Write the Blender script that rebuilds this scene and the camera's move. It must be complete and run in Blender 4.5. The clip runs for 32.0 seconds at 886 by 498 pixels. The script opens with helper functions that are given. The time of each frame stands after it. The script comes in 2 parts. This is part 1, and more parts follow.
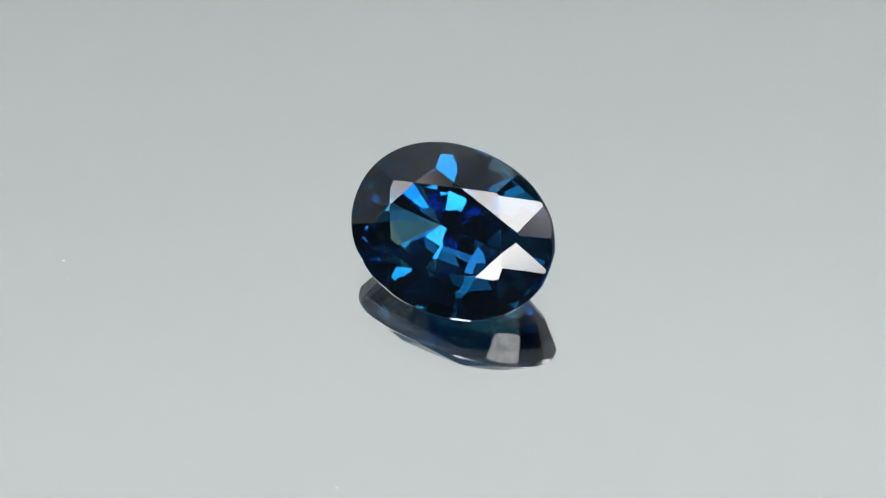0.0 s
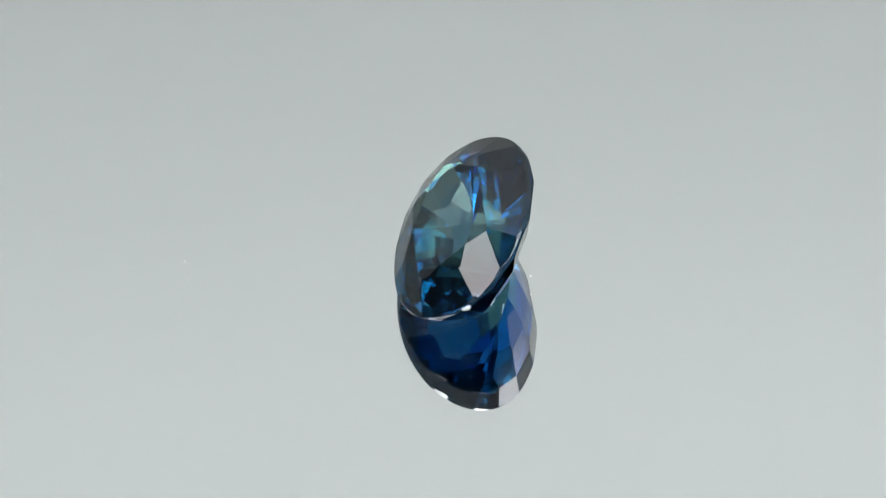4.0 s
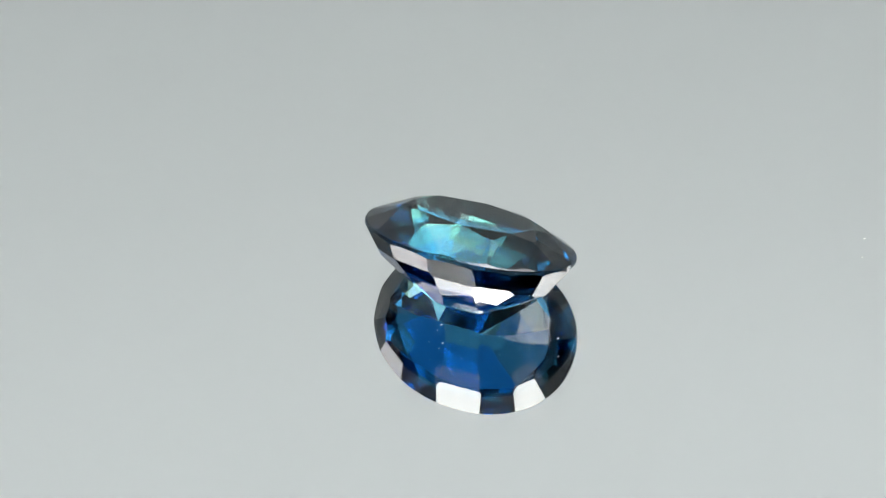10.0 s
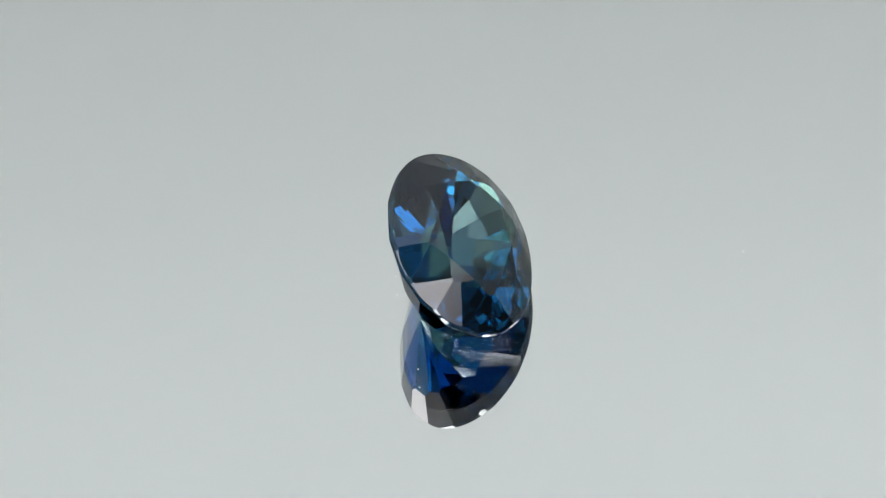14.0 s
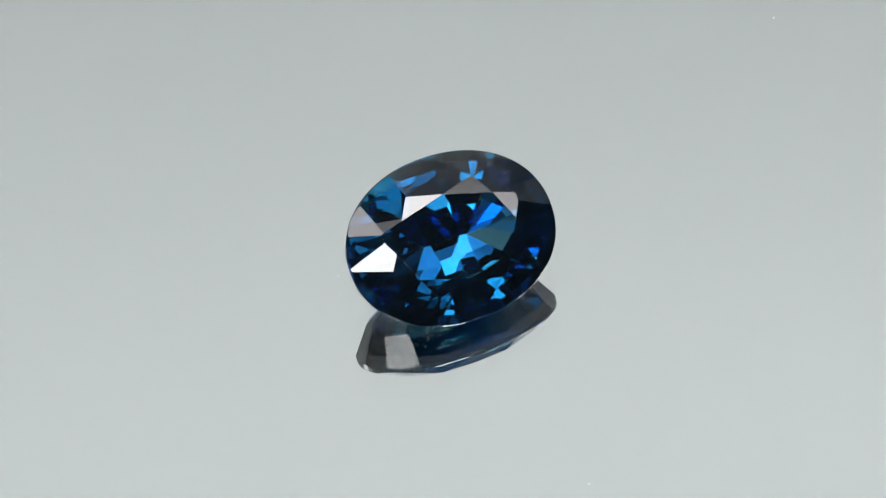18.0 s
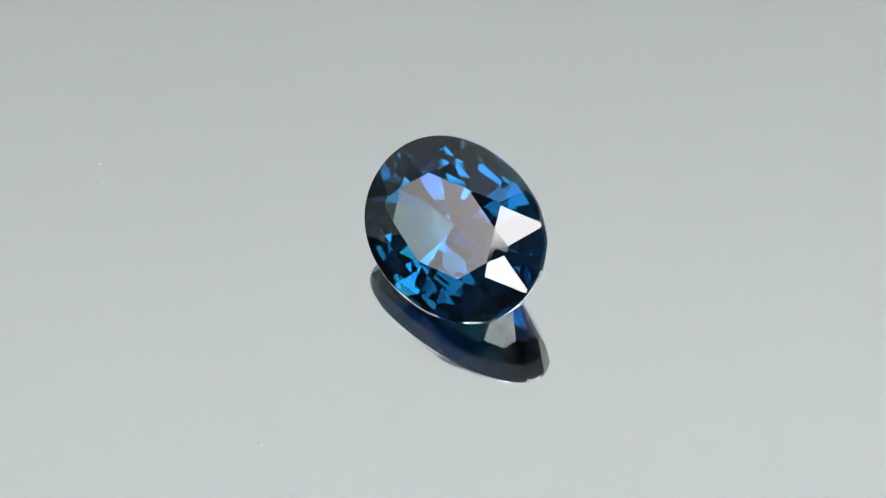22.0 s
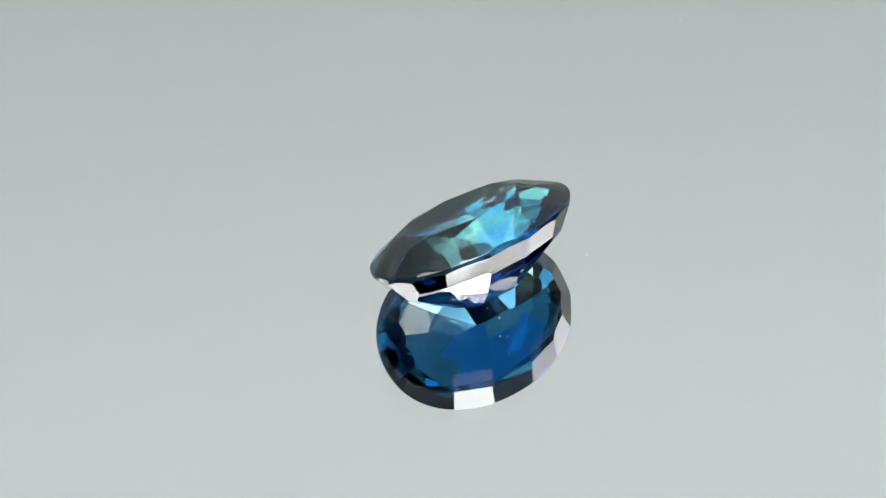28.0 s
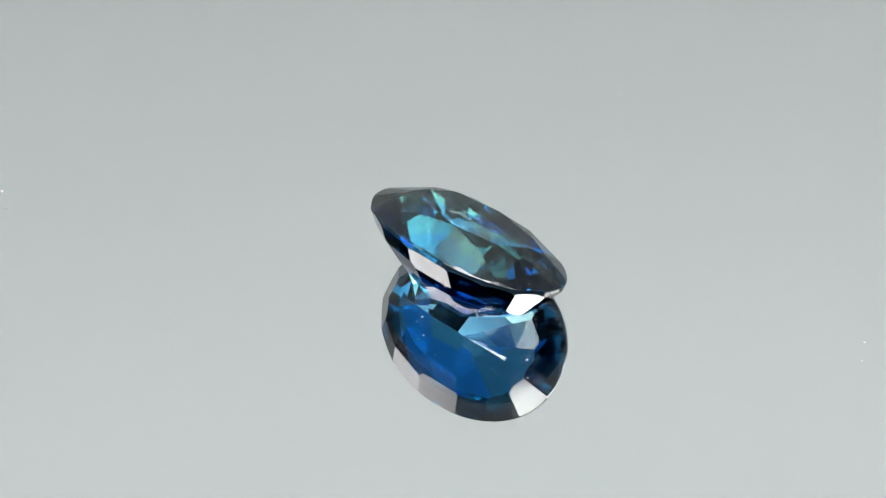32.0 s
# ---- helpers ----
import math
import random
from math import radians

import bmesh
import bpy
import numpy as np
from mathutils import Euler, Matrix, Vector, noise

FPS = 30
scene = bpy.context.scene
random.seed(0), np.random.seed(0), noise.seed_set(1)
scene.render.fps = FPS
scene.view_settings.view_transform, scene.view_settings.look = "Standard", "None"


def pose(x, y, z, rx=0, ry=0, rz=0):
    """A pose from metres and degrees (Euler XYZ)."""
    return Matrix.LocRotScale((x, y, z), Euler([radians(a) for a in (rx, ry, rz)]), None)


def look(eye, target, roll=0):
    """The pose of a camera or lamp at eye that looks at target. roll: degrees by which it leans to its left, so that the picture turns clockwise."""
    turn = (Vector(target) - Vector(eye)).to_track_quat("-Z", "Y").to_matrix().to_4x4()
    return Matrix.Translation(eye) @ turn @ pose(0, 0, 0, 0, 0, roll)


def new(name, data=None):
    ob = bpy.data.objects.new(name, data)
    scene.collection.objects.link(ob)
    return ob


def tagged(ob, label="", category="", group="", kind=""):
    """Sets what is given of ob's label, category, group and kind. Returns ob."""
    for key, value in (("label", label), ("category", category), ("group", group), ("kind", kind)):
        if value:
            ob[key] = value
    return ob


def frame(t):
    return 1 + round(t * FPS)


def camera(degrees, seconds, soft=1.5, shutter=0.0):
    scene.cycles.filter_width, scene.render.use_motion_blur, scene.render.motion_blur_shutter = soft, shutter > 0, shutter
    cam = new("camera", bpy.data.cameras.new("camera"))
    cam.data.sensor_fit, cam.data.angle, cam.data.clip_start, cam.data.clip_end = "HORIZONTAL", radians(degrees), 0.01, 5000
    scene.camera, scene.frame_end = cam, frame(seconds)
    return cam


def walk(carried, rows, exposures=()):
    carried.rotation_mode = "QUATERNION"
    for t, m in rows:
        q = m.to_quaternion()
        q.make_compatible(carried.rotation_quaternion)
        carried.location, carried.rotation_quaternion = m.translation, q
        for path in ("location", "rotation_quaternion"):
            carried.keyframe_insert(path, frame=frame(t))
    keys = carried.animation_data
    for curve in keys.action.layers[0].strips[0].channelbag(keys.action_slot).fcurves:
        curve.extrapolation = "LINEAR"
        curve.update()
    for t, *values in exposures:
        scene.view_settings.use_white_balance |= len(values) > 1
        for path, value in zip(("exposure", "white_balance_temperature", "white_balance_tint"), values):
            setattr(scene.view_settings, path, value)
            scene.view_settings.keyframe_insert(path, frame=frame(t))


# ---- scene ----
# A faceted blue stone lies on a turning mirror inside a small light tent.
cam = camera(16.229, 32.0, soft=1.1)
EYE, AIM = (0.000000, -0.069952, 0.092788), (-0.000604, -0.009124, 0.013418)
VIEW = look(EYE, AIM, -3.507)
walk(cam, [(0.0, VIEW), (32.0, VIEW)], exposures=[(0.0, 0.0), (32.0, 0.0)])

MM = 0.001
PERIOD, FRONT = 20.940, 19.258          # seconds a turn; when the table faces the lens

# ---- light ----
world = bpy.data.worlds.new("dark_studio")
world.use_nodes = True
world.node_tree.nodes["Background"].inputs[0].default_value = (0.02, 0.021, 0.022, 1)
world.node_tree.nodes["Background"].inputs[1].default_value = 0.3
scene.world = world
PANEL, STRIP = 5.0, 13.0                # how strongly the diffusers glow

scene.cycles.max_bounces = 32           # light wanders long inside a cut stone
scene.cycles.transmission_bounces = 32
scene.cycles.glossy_bounces = 24


# ---- materials ----
def material(name):
    m = bpy.data.materials.new(name)
    m.use_nodes = True
    nt = m.node_tree
    nt.nodes.clear()
    out = nt.nodes.new("ShaderNodeOutputMaterial")

    def node(kind, **inputs):
        n = nt.nodes.new(kind)
        for key, value in inputs.items():
            sock = n.inputs[key.replace("_", " ")]
            if hasattr(value, "links") or hasattr(value, "is_linked"):
                nt.links.new(value, sock)
            else:
                sock.default_value = value
        return n
    return m, nt, node, out


def gem_material(name, tint, rough=0.0, haze=0.007):
    """Clear coloured stone: each passage through a facet takes up the tint, reflections stay white."""
    m, nt, node, out = material(name)
    bsdf = node("ShaderNodeBsdfPrincipled", Base_Color=(*[c * c for c in tint], 1), Roughness=rough, IOR=1.77)
    bsdf.inputs["Transmission Weight"].default_value = 1.0
    haze_lift = node("ShaderNodeBsdfDiffuse", Color=(0.20, 0.42, 0.65, 1))       # added diffuse share brightens the dark facets and pales the frosted girdle
    mix = nt.nodes.new("ShaderNodeMixShader")
    mix.inputs[0].default_value = haze
    nt.links.new(bsdf.outputs[0], mix.inputs[1])
    nt.links.new(haze_lift.outputs[0], mix.inputs[2])
    nt.links.new(mix.outputs[0], out.inputs[0])
    return m


def zoned_material(name, through_tint, turned_tint):
    """Deep stone: one tint for light that leaves it, another for light turned back inside; the polish outside is white."""
    m, nt, node, out = material(name)
    inside = node("ShaderNodeBsdfRefraction", Color=(*through_tint, 1), Roughness=0.0, IOR=1.77)
    turned = node("ShaderNodeBsdfGlossy", Color=(*turned_tint, 1), Roughness=0.0)
    polish = node("ShaderNodeBsdfGlossy", Color=(1, 1, 1, 1), Roughness=0.0)
    total = node("ShaderNodeMapRange")
    nt.links.new(node("ShaderNodeFresnel", IOR=1.77).outputs[0], total.inputs[0])
    total.inputs[1].default_value = 0.5
    slant = node("ShaderNodeLayerWeight", Blend=0.5)
    steep = node("ShaderNodeMath")
    steep.operation = "POWER"
    nt.links.new(slant.outputs["Facing"], steep.inputs[0])
    steep.inputs[1].default_value = 5.0
    gloss = node("ShaderNodeMapRange")
    nt.links.new(steep.outputs[0], gloss.inputs[0])
    gloss.inputs[3].default_value = 0.077
    core = nt.nodes.new("ShaderNodeMixShader")
    nt.links.new(total.outputs[0], core.inputs[0])
    nt.links.new(inside.outputs[0], core.inputs[1])
    nt.links.new(turned.outputs[0], core.inputs[2])
    mix = nt.nodes.new("ShaderNodeMixShader")
    nt.links.new(gloss.outputs[0], mix.inputs[0])
    nt.links.new(core.outputs[0], mix.inputs[1])
    nt.links.new(polish.outputs[0], mix.inputs[2])
    nt.links.new(mix.outputs[0], out.inputs[0])
    return m


def plain(name, colour, rough=0.6, metal=0.0, vary=0.08, scale=40.0, bump=0.0):
    m, nt, node, out = material(name)
    coord = node("ShaderNodeTexCoord")
    noise_a = node("ShaderNodeTexNoise", Vector=coord.outputs["Object"], Scale=scale, Detail=6.0)
    ramp = node("ShaderNodeMapRange")
    nt.links.new(noise_a.outputs[0], ramp.inputs[0])
    ramp.inputs[3].default_value = 1 - vary
    ramp.inputs[4].default_value = 1 + vary
    tint = node("ShaderNodeVectorMath")
    tint.operation = "SCALE"
    tint.inputs[0].default_value = colour
    nt.links.new(ramp.outputs[0], tint.inputs["Scale"])
    bsdf = node("ShaderNodeBsdfPrincipled", Base_Color=tint.outputs[0], Roughness=rough, Metallic=metal)
    if bump:
        fine = node("ShaderNodeTexNoise", Vector=coord.outputs["Object"], Scale=scale * 12, Detail=4.0)
        b = node("ShaderNodeBump", Height=fine.outputs[0], Strength=bump, Distance=0.0005)
        nt.links.new(b.outputs[0], bsdf.inputs["Normal"])
    nt.links.new(bsdf.outputs[0], out.inputs[0])
    return m


def glow(name, colour, strength, soft=0.12):
    """A lamp's diffuser, bright in the middle and falling off towards its rim."""
    m, nt, node, out = material(name)
    apart = node("ShaderNodeSeparateXYZ", Vector=node("ShaderNodeTexCoord").outputs["Generated"])
    edge = None
    for axis in ("X", "Y"):
        for flip in (False, True):
            here = apart.outputs[axis]
            if flip:
                back = node("ShaderNodeMath")
                back.operation = "SUBTRACT"
                back.inputs[0].default_value = 1.0
                nt.links.new(here, back.inputs[1])
                here = back.outputs[0]
            if edge is not None:
                least = node("ShaderNodeMath")
                least.operation = "MINIMUM"
                nt.links.new(edge, least.inputs[0])
                nt.links.new(here, least.inputs[1])
                here = least.outputs[0]
            edge = here
    fall = node("ShaderNodeMapRange")
    fall.interpolation_type = "SMOOTHSTEP"
    nt.links.new(edge, fall.inputs[0])
    fall.inputs[2].default_value = soft
    fall.inputs[3].default_value = strength * 0.12
    fall.inputs[4].default_value = strength
    e = node("ShaderNodeEmission", Color=(*colour, 1), Strength=fall.outputs[0])
    nt.links.new(e.outputs[0], out.inputs[0])
    return m


def clear_glass(name):
    m, nt, node, out = material(name)
    g = node("ShaderNodeBsdfGlass", Color=(0.985, 0.995, 0.99, 1), Roughness=0.0, IOR=1.5)
    nt.links.new(g.outputs[0], out.inputs[0])
    return m


# Paler table, darker crown and rim tints stand in for light's path inside.
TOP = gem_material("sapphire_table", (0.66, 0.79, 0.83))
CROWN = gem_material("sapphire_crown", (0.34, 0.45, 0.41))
RIM_STEP = zoned_material("sapphire_rim_step", (0.04, 0.13, 0.20), (0.04, 0.20, 0.28))
BLUE_ZONE = zoned_material("sapphire_blue_zone", (0.02, 0.24, 0.80), (0.025, 0.34, 0.74))
MID_ZONE = zoned_material("sapphire_mid_zone", (0.08, 0.36, 0.66), (0.03, 0.32, 0.68))
PALE_ZONE = zoned_material("sapphire_pale_zone", (0.17, 0.41, 0.54), (0.04, 0.36, 0.70))
TEAL_ZONE = zoned_material("sapphire_teal_zone", (0.36, 0.53, 0.52), (0.06, 0.42, 0.74))
END_ZONE = zoned_material("sapphire_end_zone", (0.05, 0.25, 0.52), (0.03, 0.24, 0.55))
GIRDLE = gem_material("sapphire_girdle", (0.12, 0.22, 0.30), 0.07, 0.035)
SILVER = plain("silvering", (0.93, 0.945, 0.94), 0.0, 1.0, 0.004, 30)
GLASS = clear_glass("mirror_glass")
BLACK = plain("black_lacquer", (0.02, 0.02, 0.021), 0.4)
CLOTH = plain("grey_backdrop_paper", (0.330, 0.357, 0.360), 0.9, 0, 0.02, 6, 0.1)
DARK = plain("dark_room_paint", (0.03, 0.03, 0.032), 0.9)
TABLE = plain("dark_table_laminate", (0.04, 0.04, 0.042), 0.5)
FRAME = plain("black_aluminium", (0.03, 0.03, 0.03), 0.35, 0.6)
OVERHEAD = glow("overhead_diffuser", (1.0, 0.975, 0.97), PANEL * 2.25, 0.32)
FRONT_GLOW = glow("front_diffuser", (1.0, 0.97, 0.96), PANEL * 1.8)
DIFFUSER = glow("panel_diffuser", (1.0, 0.945, 0.945), PANEL * 0.84)
TUBE = glow("strip_diffuser", (1.0, 0.985, 0.97), STRIP, 0.12)
DUST = plain("dust_fibre", (0.72, 0.72, 0.70), 0.9, 0, 0.1, 900)


# ---- mesh helpers ----
def mesh_object(name, verts, faces, mat, parent=None, label="", smooth=False):
    me = bpy.data.meshes.new(name)
    me.from_pydata([tuple(v) for v in verts], [], faces)
    me.materials.append(mat)
    me.update()
    if smooth:
        for poly in me.polygons:
            poly.use_smooth = True
    ob = new(name, me)
    if parent is not None:
        ob.parent = parent
    if label:
        tagged(ob, label)
    return ob


def part(name, bm, mat, parent=None, label=""):
    me = bpy.data.meshes.new(name)
    bm.to_mesh(me)
    bm.free()
    me.materials.append(mat)
    ob = new(name, me)
    if parent is not None:
        ob.parent = parent
    if label:
        tagged(ob, label)
    return ob


def box(bm, x0, y0, z0, x1, y1, z1, bevel=0.0):
    made = bmesh.ops.create_cube(bm, size=1.0, matrix=Matrix.LocRotScale(
        ((x0 + x1) / 2, (y0 + y1) / 2, (z0 + z1) / 2), None, (x1 - x0, y1 - y0, z1 - z0)))
    if bevel:
        edges = list({e for v in made["verts"] for e in v.link_edges})
        bmesh.ops.bevel(bm, geom=edges, offset=bevel, segments=2, affect="EDGES", profile=0.5)
    return bm


def disc(bm, radius, z0, z1, bevel=0.0, n=96):
    made = bmesh.ops.create_cone(bm, cap_ends=True, segments=n, radius1=radius, radius2=radius, depth=z1 - z0,
                                 matrix=Matrix.Translation((0, 0, (z0 + z1) / 2)))
    if bevel:
        edges = [e for v in made["verts"] for e in v.link_edges if abs(e.verts[0].co.z - e.verts[1].co.z) < 1e-9]
        bmesh.ops.bevel(bm, geom=list(set(edges)), offset=bevel, segments=2, affect="EDGES", profile=0.5)
    return bm


# ---- the turning mirror ----
GLASS_MM = 0.96
mirror = tagged(new("turntable_mirror"), "round glass mirror turning slowly under the blue gemstone", "mirror")
part("glass_plate", disc(bmesh.new(), 0.075, -(GLASS_MM + 0.15) * MM, 0.0, 0.0003), GLASS, mirror, "clear polished mirror glass")
part("silvering", disc(bmesh.new(), 0.0742, -(GLASS_MM + 0.12) * MM, -GLASS_MM * MM), SILVER, mirror, "bright silver backing")
part("turntable_plate", disc(bmesh.new(), 0.078, -0.014, -(GLASS_MM + 0.155) * MM, 0.001), BLACK, mirror, "black lacquered turning plate")
part("turntable_foot", disc(bmesh.new(), 0.05, -0.022, -0.014, 0.001), BLACK, mirror, "black round foot")

# ---- the stone ----
LONG, WIDE, POWER = 4.0, 3.143, 2.108     # half axes of the girdle in mm, squareness of its outline
GIR = 0.202 / 2
TABLE_Z, STAR_Z = 0.92, 0.745


def rim(a):
    c, s = math.cos(a), math.sin(a)
    k = (abs(c) ** POWER + abs(s) ** POWER) ** (-1 / POWER)
    return Vector((LONG * k * c, WIDE * k * s, 0))


def clip(faces, n, d, kind):
    """Cut the convex solid by the plane n.x <= d; the cut face takes the name kind."""
    kept, cut = [], []
    for name, poly in faces:
        side = [n.dot(v) - d for v in poly]
        ring = []
        for i, v in enumerate(poly):
            w, a, b = poly[(i + 1) % len(poly)], side[i], side[(i + 1) % len(poly)]
            if a <= 1e-7:
                ring.append(v)
            if (a < -1e-7 and b > 1e-7) or (a > 1e-7 and b < -1e-7):
                q = v.lerp(w, a / (a - b))
                ring.append(q)
                cut.append(q)
            elif abs(a) <= 1e-7:
                cut.append(v)
        if len(ring) > 2 and (max(side) > 1e-7 or min(side) < -1e-7):
            kept.append((name, ring))
    if len(cut) > 2:
        mid = sum(cut, Vector()) / len(cut)
        u = n.orthogonal().normalized()
        w = n.cross(u)
        cap = []
        for v in sorted(cut, key=lambda q: math.atan2((q - mid).dot(w), (q - mid).dot(u))):
            if not cap or (v - cap[-1]).length > 1e-5:
                cap.append(v)
        if len(cap) > 2 and (cap[0] - cap[-1]).length < 1e-5:
            cap.pop()
        if len(cap) > 2:
            kept.append((kind, cap))
    return kept


def plane(a, b, c):
    n = (b - a).cross(c - a).normalized()
    if n.dot(a) < 0:
        n = -n
    return n, n.dot(a)


def cut_stone():
    count = 64
    top = [rim(2 * math.pi * i / count) + Vector((0, 0, 3)) for i in range(count)]
    low = [v - Vector((0, 0, 7)) for v in top]
    faces = [("girdle", [low[i], low[(i + 1) % count], top[(i + 1) % count], top[i]]) for i in range(count)]
    faces += [("rough", top), ("rough", low[::-1])]
    faces = clip(faces, Vector((0, 0, 1)), TABLE_Z, "table_facet")
    corner = [(2.35, 0), (1.80, 1.145), (0, 1.62), (-1.76, 1.15), (-2.32, 0.04), (-1.77, -1.11), (0.05, -1.615), (1.78, -1.17)]
    apex = [(2.66, 0.84), (1.25, 1.97), (-1.28, 1.93), (-2.60, 0.88), (-2.61, -0.80), (-1.22, -1.95), (1.22, -1.95), (2.58, -0.89)]
    corner = [Vector((*q, TABLE_Z)) for q in corner]
    apex = [Vector((*q, STAR_Z)) for q in apex]
    for i in range(8):
        faces = clip(faces, *plane(corner[i], corner[(i + 1) % 8], apex[i]), "star_facet")
    for i in range(8):
        a = math.radians(45 * i)
        point = rim(a) * 1.0 + Vector((0, 0, GIR))
        mid = (apex[i - 1] + apex[i]) / 2
        along = apex[i] - apex[i - 1]
        n = along.cross(point - corner[i]).normalized()
        n = n if n.z > 0 else -n
        faces = clip(faces, n, max(n.dot(corner[i]), n.dot(mid)), "bezel_facet")
    for i in range(8):
        a = math.radians(45 * i + 22.5)
        mid = rim(a) + Vector((0, 0, GIR))
        for side in (-1, 1):
            end = rim(a + side * math.radians(22.0)) * 0.999 + Vector((0, 0, GIR * 1.05))
            faces = clip(faces, *plane(apex[i], mid, end), "upper_girdle_facet")
    # the rim itself is rounded off a little above
    for i in range(count):
        n = (rim(2 * math.pi * (i + 0.5) / count)).normalized()
        n = Vector((n.x / LONG ** 2 * 10, n.y / WIDE ** 2 * 10, 0)).normalized()
        h = n.dot(rim(2 * math.pi * i / count))
        m = (n * 0.80 + Vector((0, 0, 0.60))).normalized()
        faces = clip(faces, m, m.dot(n * h + Vector((0, 0, GIR * 0.5))), "girdle")
    # steps below the girdle, sixteen round, closing in a short keel
    z0, z1, z2, z3, keel = -GIR, -1.06, -1.64, -2.80, 0.95
    rng = random.Random(11)

    def girth(a):
        n = Vector((math.cos(a) / LONG, math.sin(a) / WIDE, 0)).normalized()
        n.rotate(Matrix.Rotation(math.radians(2.0), 3, "Z"))
        h = n.dot(rim(a + math.radians(9)))
        h1 = h - 0.90 + 0.10 * abs(n.x)
        return n, h, h1, h1 - 0.68 - 0.14 * abs(n.x), keel * abs(n.x) + 0.12 * n.x

    for k in range(16):
        n, h, h1, h2, h3 = girth(math.radians(22.5 * k))
        end = n.x * n.x                     # the two ends are cut fuller than the long sides
        y1, y2 = z1 - 0.34 * end, z2 - 0.32 * end
        hm, zm = (h2 + h3) / 2, (y2 + z3) / 2 - 0.02
        for name, n, ha, za, hb, zb, loose in (("upper_step_facet", n, h, z0, h1, y1, 0.0), ("middle_step_facet", n, h1, y1, h2, y2, 0.3),
                                               ("lower_step_facet", n, h2, y2, hm, zm, 0.4), ("keel_facet", n, hm, zm, h3, z3, 0.5)):
            # the facet's own plane runs along the rim and through both levels, with a small cutting error
            m = Vector((n.x * (za - zb), n.y * (za - zb), -(ha - hb))).normalized()
            m.rotate(Matrix.Rotation(math.radians(rng.uniform(-loose, loose)), 3, "Z"))
            m.rotate(Matrix.Rotation(math.radians(rng.uniform(-loose, loose)), 3, Vector((-n.y, n.x, 0))))
            at = n * (ha + hb) / 2 + Vector((0, 0, (za + zb) / 2)) if loose > 0.35 else n * ha + Vector((0, 0, za))
            faces = clip(faces, m, m.dot(at), name)
    return soften(faces)


def soften(faces, width=0.0015):
    """Polish has taken a hair off every edge between two facets."""
    edges = {}
    for name, poly in faces:
        n = Vector()
        for i in range(1, len(poly) - 1):
            n += (poly[i] - poly[0]).cross(poly[i + 1] - poly[0])
        n.normalize()
        if n.dot(sum(poly, Vector()) / len(poly)) < 0:
            n = -n
        for i, v in enumerate(poly):
            w = poly[(i + 1) % len(poly)]
            key = frozenset(((round(v.x, 3), round(v.y, 3), round(v.z, 3)), (round(w.x, 3), round(w.y, 3), round(w.z, 3))))
            edges.setdefault(key, []).append((name, n, v))
    for pair in edges.values():
        if len(pair) != 2 or (pair[0][0] == "girdle" and pair[1][0] == "girdle"):
            continue
        (_, a, v), (_, b, _) = pair
        half = a.angle(b) / 2
        if half < 0.01:
            continue
        m = (a + b).normalized()
        faces = clip(faces, m, m.dot(v) - width * math.tan(half) / 2, "facet_edges")
    return faces


def build_stone():
    """All facets share one list of corners, so that the stone is closed."""
    turn = Matrix.Rotation(math.radians(36.003), 3, "X") @ Matrix.Rotation(math.radians(-0.186), 3, "Y") @ Matrix.Rotation(math.radians(-2.477), 3, "Z")
    shift = Vector((-0.385, 0.019, 2.221))
    faces = cut_stone()
    points, index = [], {}

    def number(v):
        key = (round(v.x, 4), round(v.y, 4), round(v.z, 4))
        if key not in index:
            index[key] = len(points)
            points.append(turn @ v + shift)
        return index[key]
    rings = []
    for name, poly in faces:
        ring = []
        for v in poly:
            i = number(v)
            if i not in ring:
                ring.append(i)
        if len(ring) > 2:
            rings.append((name, ring))
    lowest = min(v.z for v in points)
    points = [(v - Vector((0, 0, lowest - 0.004))) * MM for v in points]
    raised = shift - Vector((0, 0, lowest - 0.004))
    stone = tagged(new("gemstone"), "deep blue oval faceted sapphire leaning on the mirror", "gemstone")
    centre = sum(points, Vector()) / len(points)
    groups = {}
    for name, ring in rings:
        groups.setdefault(name, []).append(ring)
    for name, sets in groups.items():
        for ringset in ([sets] if name in ("girdle", "facet_edges") else [[r] for r in sets]):
            used = sorted({i for r in ringset for i in r})
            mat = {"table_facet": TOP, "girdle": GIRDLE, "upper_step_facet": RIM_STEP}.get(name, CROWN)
            if name in ("middle_step_facet", "lower_step_facet", "keel_facet"):
                # tint chosen by place: blue on the raised side, teal on the side it leans on
                mid = sum((points[i] for i in used), Vector()) / len(used)
                there = turn.inverted() @ (mid / MM - raised)
                mat = TEAL_ZONE if there.y < -0.12 else BLUE_ZONE if there.y > 0.30 else MID_ZONE
                mat = PALE_ZONE if name != "lower_step_facet" and mat == TEAL_ZONE else mat
                mat = END_ZONE if abs(there.x) > 1.9 and there.y > -0.5 else mat
            where = {i: k for k, i in enumerate(used)}
            out = []
            for r in ringset:
                a, b, c = points[r[0]], points[r[1]], points[r[2]]
                normal = (b - a).cross(c - a)
                out.append([where[i] for i in (r if normal.dot(a - centre) > 0 else r[::-1])])
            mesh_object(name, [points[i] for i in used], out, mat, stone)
    return stone


stone = build_stone()

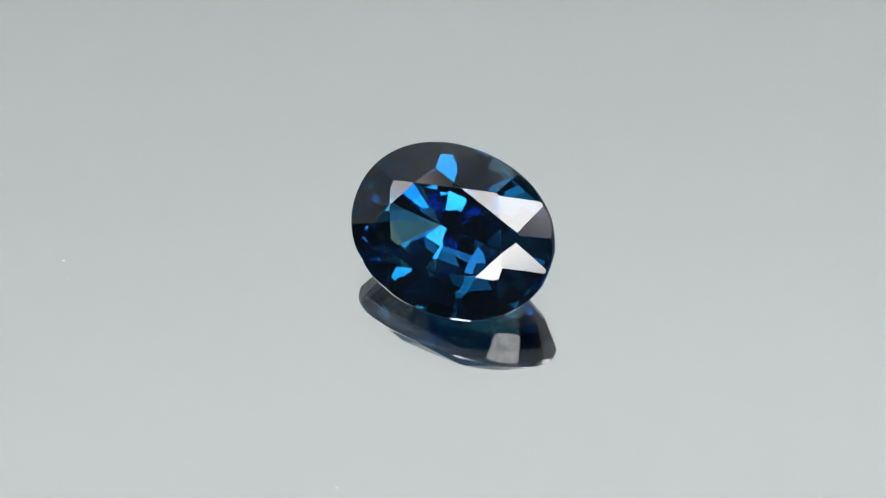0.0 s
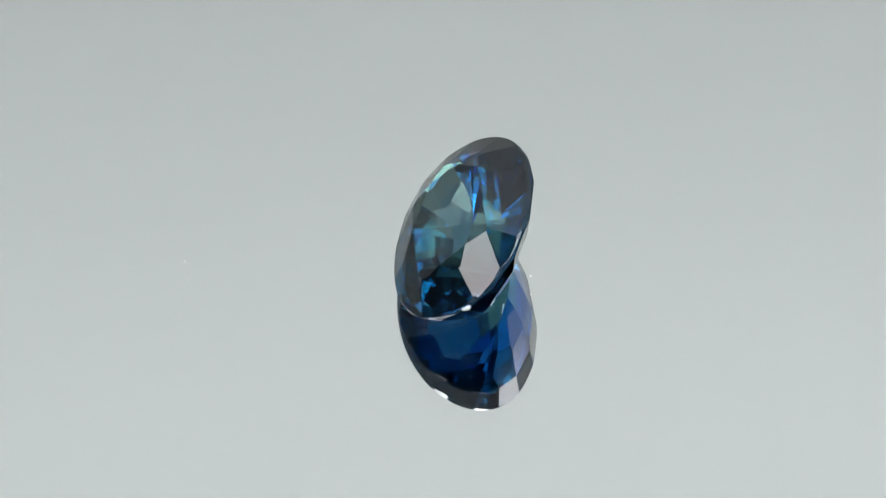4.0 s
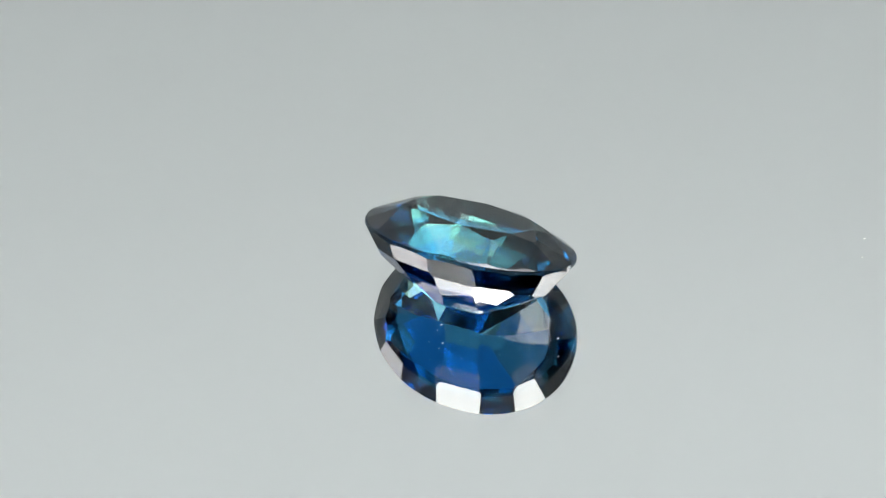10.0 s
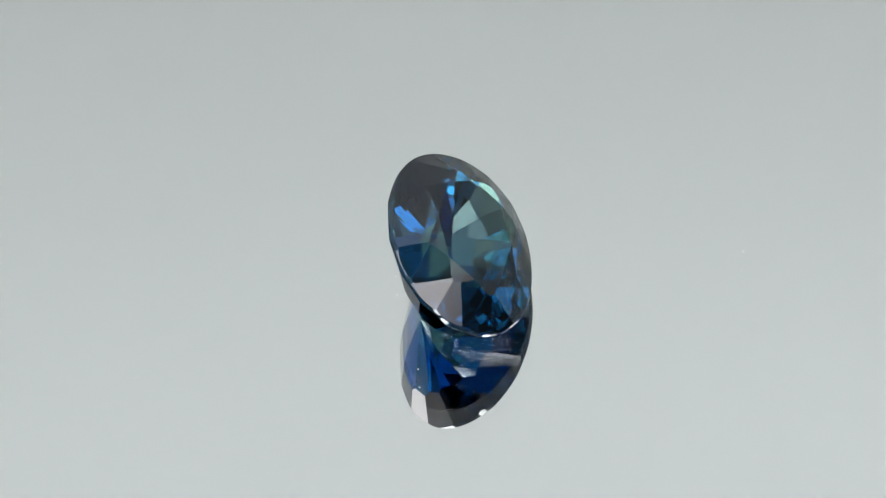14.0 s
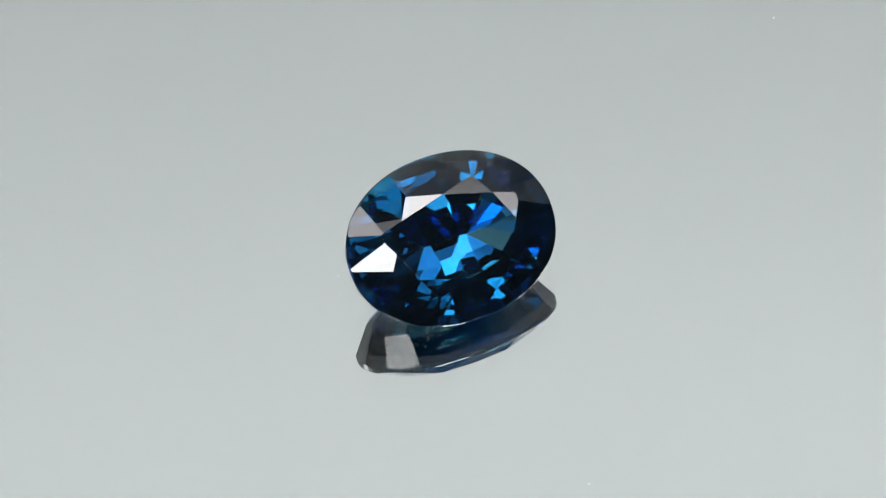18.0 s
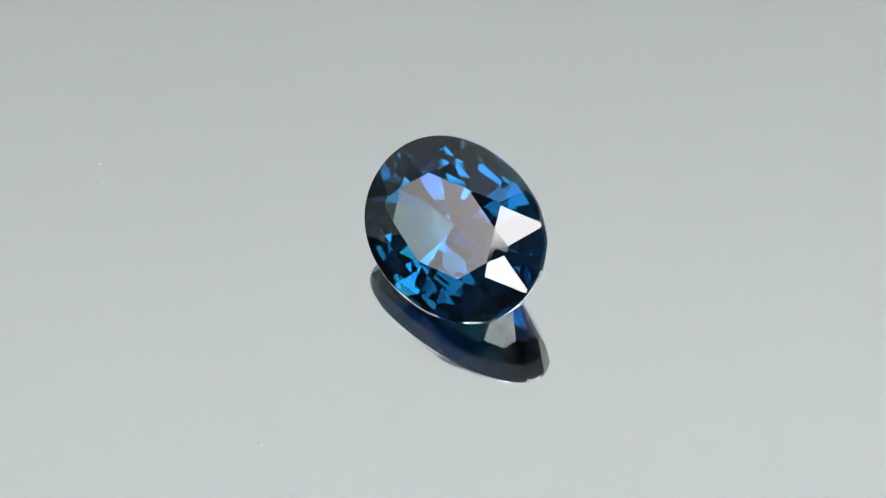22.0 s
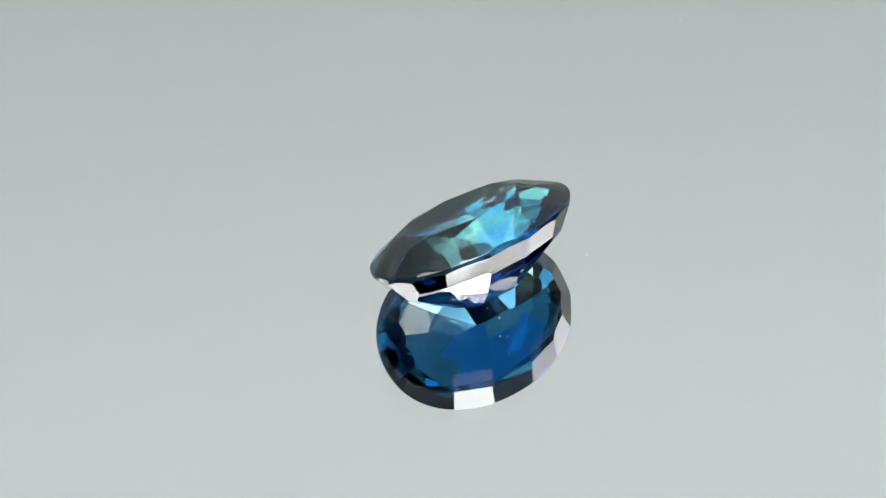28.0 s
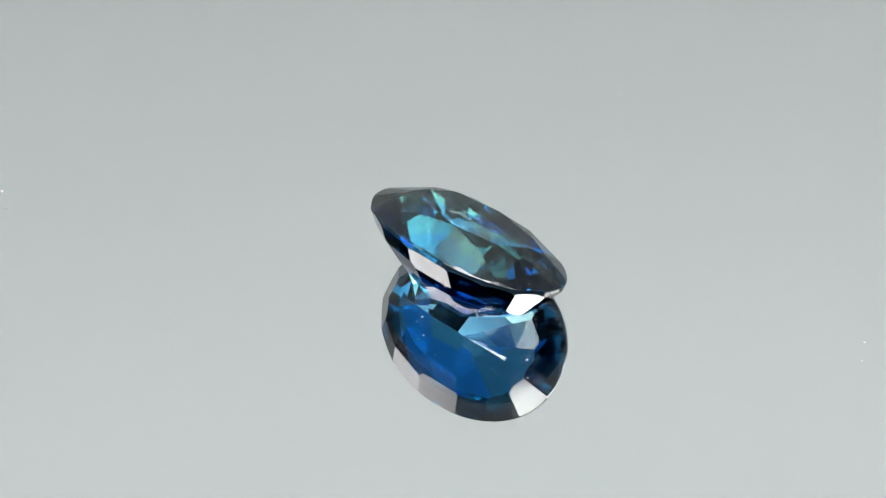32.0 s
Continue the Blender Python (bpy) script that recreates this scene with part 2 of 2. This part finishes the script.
# ---- dust on the mirror ----
def dust_on_mirror():
    """Specks by where they lie on the plate, in mm from its centre, and by their size."""
    rng = random.Random(4)
    bm = bmesh.new()
    seen = [(1.8, -19.3, 0.16), (1.1, -20.0, 0.07), (0.2, -10.5, 0.06), (0.3, -10.6, 0.03), (10.6, 2.1, 0.04), (-13.9, -5.9, 0.07), (16.8, 7.1, 0.10),
            (-10.2, 3.4, 0.04), (-4.3, 1.86, 0.05), (0.0, 2.53, 0.06), (0.12, 1.9, 0.03), (0.05, 2.8, 0.03), (3.3, 0.43, 0.03), (3.9, 0.6, 0.03),
            (-0.9, 3.0, 0.02), (0.2, 3.4, 0.02), (1.4, 2.9, 0.015), (-2.2, 2.4, 0.02)]
    for k in range(14):
        a, r = rng.uniform(0, 2 * math.pi), 22 * math.sqrt(rng.uniform(0.05, 1))
        seen.append((r * math.cos(a), r * math.sin(a), rng.uniform(0.012, 0.028)))
    for x, y, d in seen:
        long = d * rng.uniform(0.9, 1.6)
        m = Matrix.Translation((x * MM, y * MM, d * 0.3 * MM)) @ Matrix.Rotation(rng.uniform(0, 6.28), 4, "Z") @ Matrix.Diagonal((long * 0.5 * MM, d * 0.4 * MM, d * 0.3 * MM, 1))
        made = bmesh.ops.create_icosphere(bm, subdivisions=1, radius=1.0, matrix=m)
        for v in made["verts"]:
            v.co += Vector((rng.uniform(-1, 1), rng.uniform(-1, 1), 0)) * d * 0.1 * MM
    return tagged(part("dust", bm, DUST), "pale dust specks scattered on the mirror", "dust", kind="stuff")


dust = dust_on_mirror()

# ---- the light tent and the room ----
table = tagged(new("studio_table"), "dark laminate table carrying the turntable", "table")
part("tabletop", box(bmesh.new(), -0.6, -0.45, -0.05, 0.6, 0.45, -0.022, 0.003), TABLE, table)
for sx in (-0.55, 0.55):
    for sy in (-0.4, 0.4):
        part("leg", box(bmesh.new(), sx - 0.025, sy - 0.025, -0.75, sx + 0.025, sy + 0.025, -0.05, 0.003), TABLE, table)


def backdrop_sheet():
    """A paper sweep: up behind the mirror and leaning back towards the top."""
    bm = bmesh.new()
    rows = []
    profile = [(0.095, -0.0215), (0.11, -0.020)]
    profile += [(0.11 + 0.06 * math.sin(q), 0.04 - 0.06 * math.cos(q)) for q in [math.radians(10 * i) for i in range(1, 10)]]
    y, z = 0.17, 0.04
    for i in range(68):
        lean = math.radians(min(11.0, max(-3.0, 1.1 * (i - 14))))
        y, z = y + 0.01 * math.sin(lean), z + 0.01 * math.cos(lean)
        profile.append((y, z))
    shell = []
    for k, (y, z) in enumerate(profile):
        a, c = profile[max(k - 1, 0)], profile[min(k + 1, len(profile) - 1)]
        d = Vector((c[1] - a[1], a[0] - c[0])).normalized() * 0.0008
        shell.append((y + d.x, z + d.y))
    for y, z in profile + shell[::-1]:
        rows.append([bm.verts.new((-0.42 + 0.84 * i / 12, y, z)) for i in range(13)])
    for a, b in zip(rows, rows[1:] + rows[:1]):
        for i in range(12):
            bm.faces.new((a[i], a[i + 1], b[i + 1], b[i]))
    bmesh.ops.recalc_face_normals(bm, faces=bm.faces[:])
    for face in bm.faces:
        face.smooth = True
    return bm


tagged(part("backdrop", backdrop_sheet(), CLOTH), "pale grey paper backdrop curving up behind the mirror", "backdrop", kind="structure")


def side_sheet(s):
    bm = bmesh.new()
    return box(bm, 0.235 * s - 0.0006, 0.045, -0.0215, 0.235 * s + 0.0006, 0.162, 0.60)


for s in (-1, 1):
    tagged(part("side_cloth", side_sheet(s), CLOTH), "white cloth side wall of the light tent", "cloth")


def light_panel(name, width, height, m, glowing, label, group, lip=0.006):
    """A flat lamp: a black tray, a bevelled rim and a glowing diffuser that faces local -Z."""
    lamp = tagged(new(name), label, "lamp", group)
    part("housing", box(bmesh.new(), -width / 2 - lip, -height / 2 - lip, 0.002, width / 2 + lip, height / 2 + lip, 0.018, lip / 3), FRAME, lamp, "black metal housing")
    part("diffuser", box(bmesh.new(), -width / 2, -height / 2, -0.001, width / 2, height / 2, 0.0015), glowing, lamp, "glowing white diffuser")
    lamp.matrix_basis = m
    return lamp


for s in (-1, 1):
    eye = (0.20 * s, 0.005, 0.305 if s > 0 else 0.295)
    light_panel("side_light", 0.185, 0.300, Matrix.Translation(eye) @ Matrix(((0, 0, s), (s, 0, 0), (0, 1, 0))).to_4x4(),
                DIFFUSER, "soft white side lamp panel beside the turntable", "tent lamps")
light_panel("top_light", 0.51, 0.190, pose(0.052, -0.065, 0.50), OVERHEAD, "soft white overhead lamp panel above the turntable", "tent lamps")
for s in (-1, 1):
    light_panel("front_light", 0.11, 0.05, pose(0.17 * s, -0.198, 0.50), FRONT_GLOW, "soft white lamp panel over the camera", "tent lamps")


def strip_light(x, el, wide, high):
    """A bright flat lamp behind the lens, turned to the stone and held from behind by a stand."""
    r, el = 0.27, math.radians(el)
    m = look((x, -math.sqrt(r * r - x * x) * math.cos(el), r * math.sin(el)), (0, 0, 0))
    lamp = light_panel("strip_light", wide, high, m, TUBE, "slim bright white lamp strip held behind the lens", "strip lamps", 0.0015)
    back = m @ Vector((0, 0, 0.016))
    foot = back + Vector((back.x, back.y, 0)).normalized() * 0.075
    stand = m.inverted() @ Matrix.Translation((foot.x, foot.y, 0))
    pole = disc(bmesh.new(), 0.005, -0.02, foot.z + 0.02, n=16)
    bmesh.ops.transform(pole, matrix=stand, verts=pole.verts[:])
    part("pole", pole, FRAME, lamp, "thin black stand pole")
    base = disc(bmesh.new(), 0.035, -0.022, -0.016, 0.001, n=32)
    bmesh.ops.transform(base, matrix=stand, verts=base.verts[:])
    part("base", base, FRAME, lamp, "round black stand base")
    reach = foot - back
    arm = disc(bmesh.new(), 0.004, 0.0, reach.length, n=12)
    bmesh.ops.transform(arm, matrix=m.inverted() @ Matrix.Translation(back) @ reach.to_track_quat("Z", "Y").to_matrix().to_4x4(), verts=arm.verts[:])
    part("arm", arm, FRAME, lamp, "thin black holding arm")
    part("clamp", box(bmesh.new(), -0.008, -0.008, 0.014, 0.008, 0.008, 0.026, 0.002), FRAME, lamp, "small black clamp")
    return lamp


strip_light(0.072, 48.5, 0.058, 0.130)
strip_light(-0.107, 48.5, 0.052, 0.130)
strip_light(-0.014, 35.2, 0.222, 0.028)

# dark room round it
def slab(name, x0, y0, z0, x1, y1, z1, mat, label):
    return tagged(part(name, box(bmesh.new(), x0, y0, z0, x1, y1, z1), mat), label, "room", kind="structure")


slab("floor", -2, -2, -0.80, 2, 2, -0.75, DARK, "dark studio floor")
slab("ceiling", -2, -2, 1.7, 2, 2, 1.75, DARK, "dark studio ceiling")
slab("wall_north", -2, 2, -0.75, 2, 2.1, 1.7, DARK, "dark painted studio wall")
slab("wall_south", -2, -2.1, -0.75, 2, -2, 1.7, DARK, "dark painted studio wall")
slab("wall_west", -2.1, -2, -0.75, -2, 2, 1.7, DARK, "dark painted studio wall")
slab("wall_east", 2, -2, -0.75, 2.1, 2, 1.7, DARK, "dark painted studio wall")


def motions():
    """The mirror and all that lies on it turn evenly, clockwise from above."""
    rows = [(t / 2, pose(0, 0, 0, 0, 0, -360 * (t / 2 - FRONT) / PERIOD)) for t in range(65)]
    for thing in (mirror, stone, dust):
        walk(thing, rows)


motions()
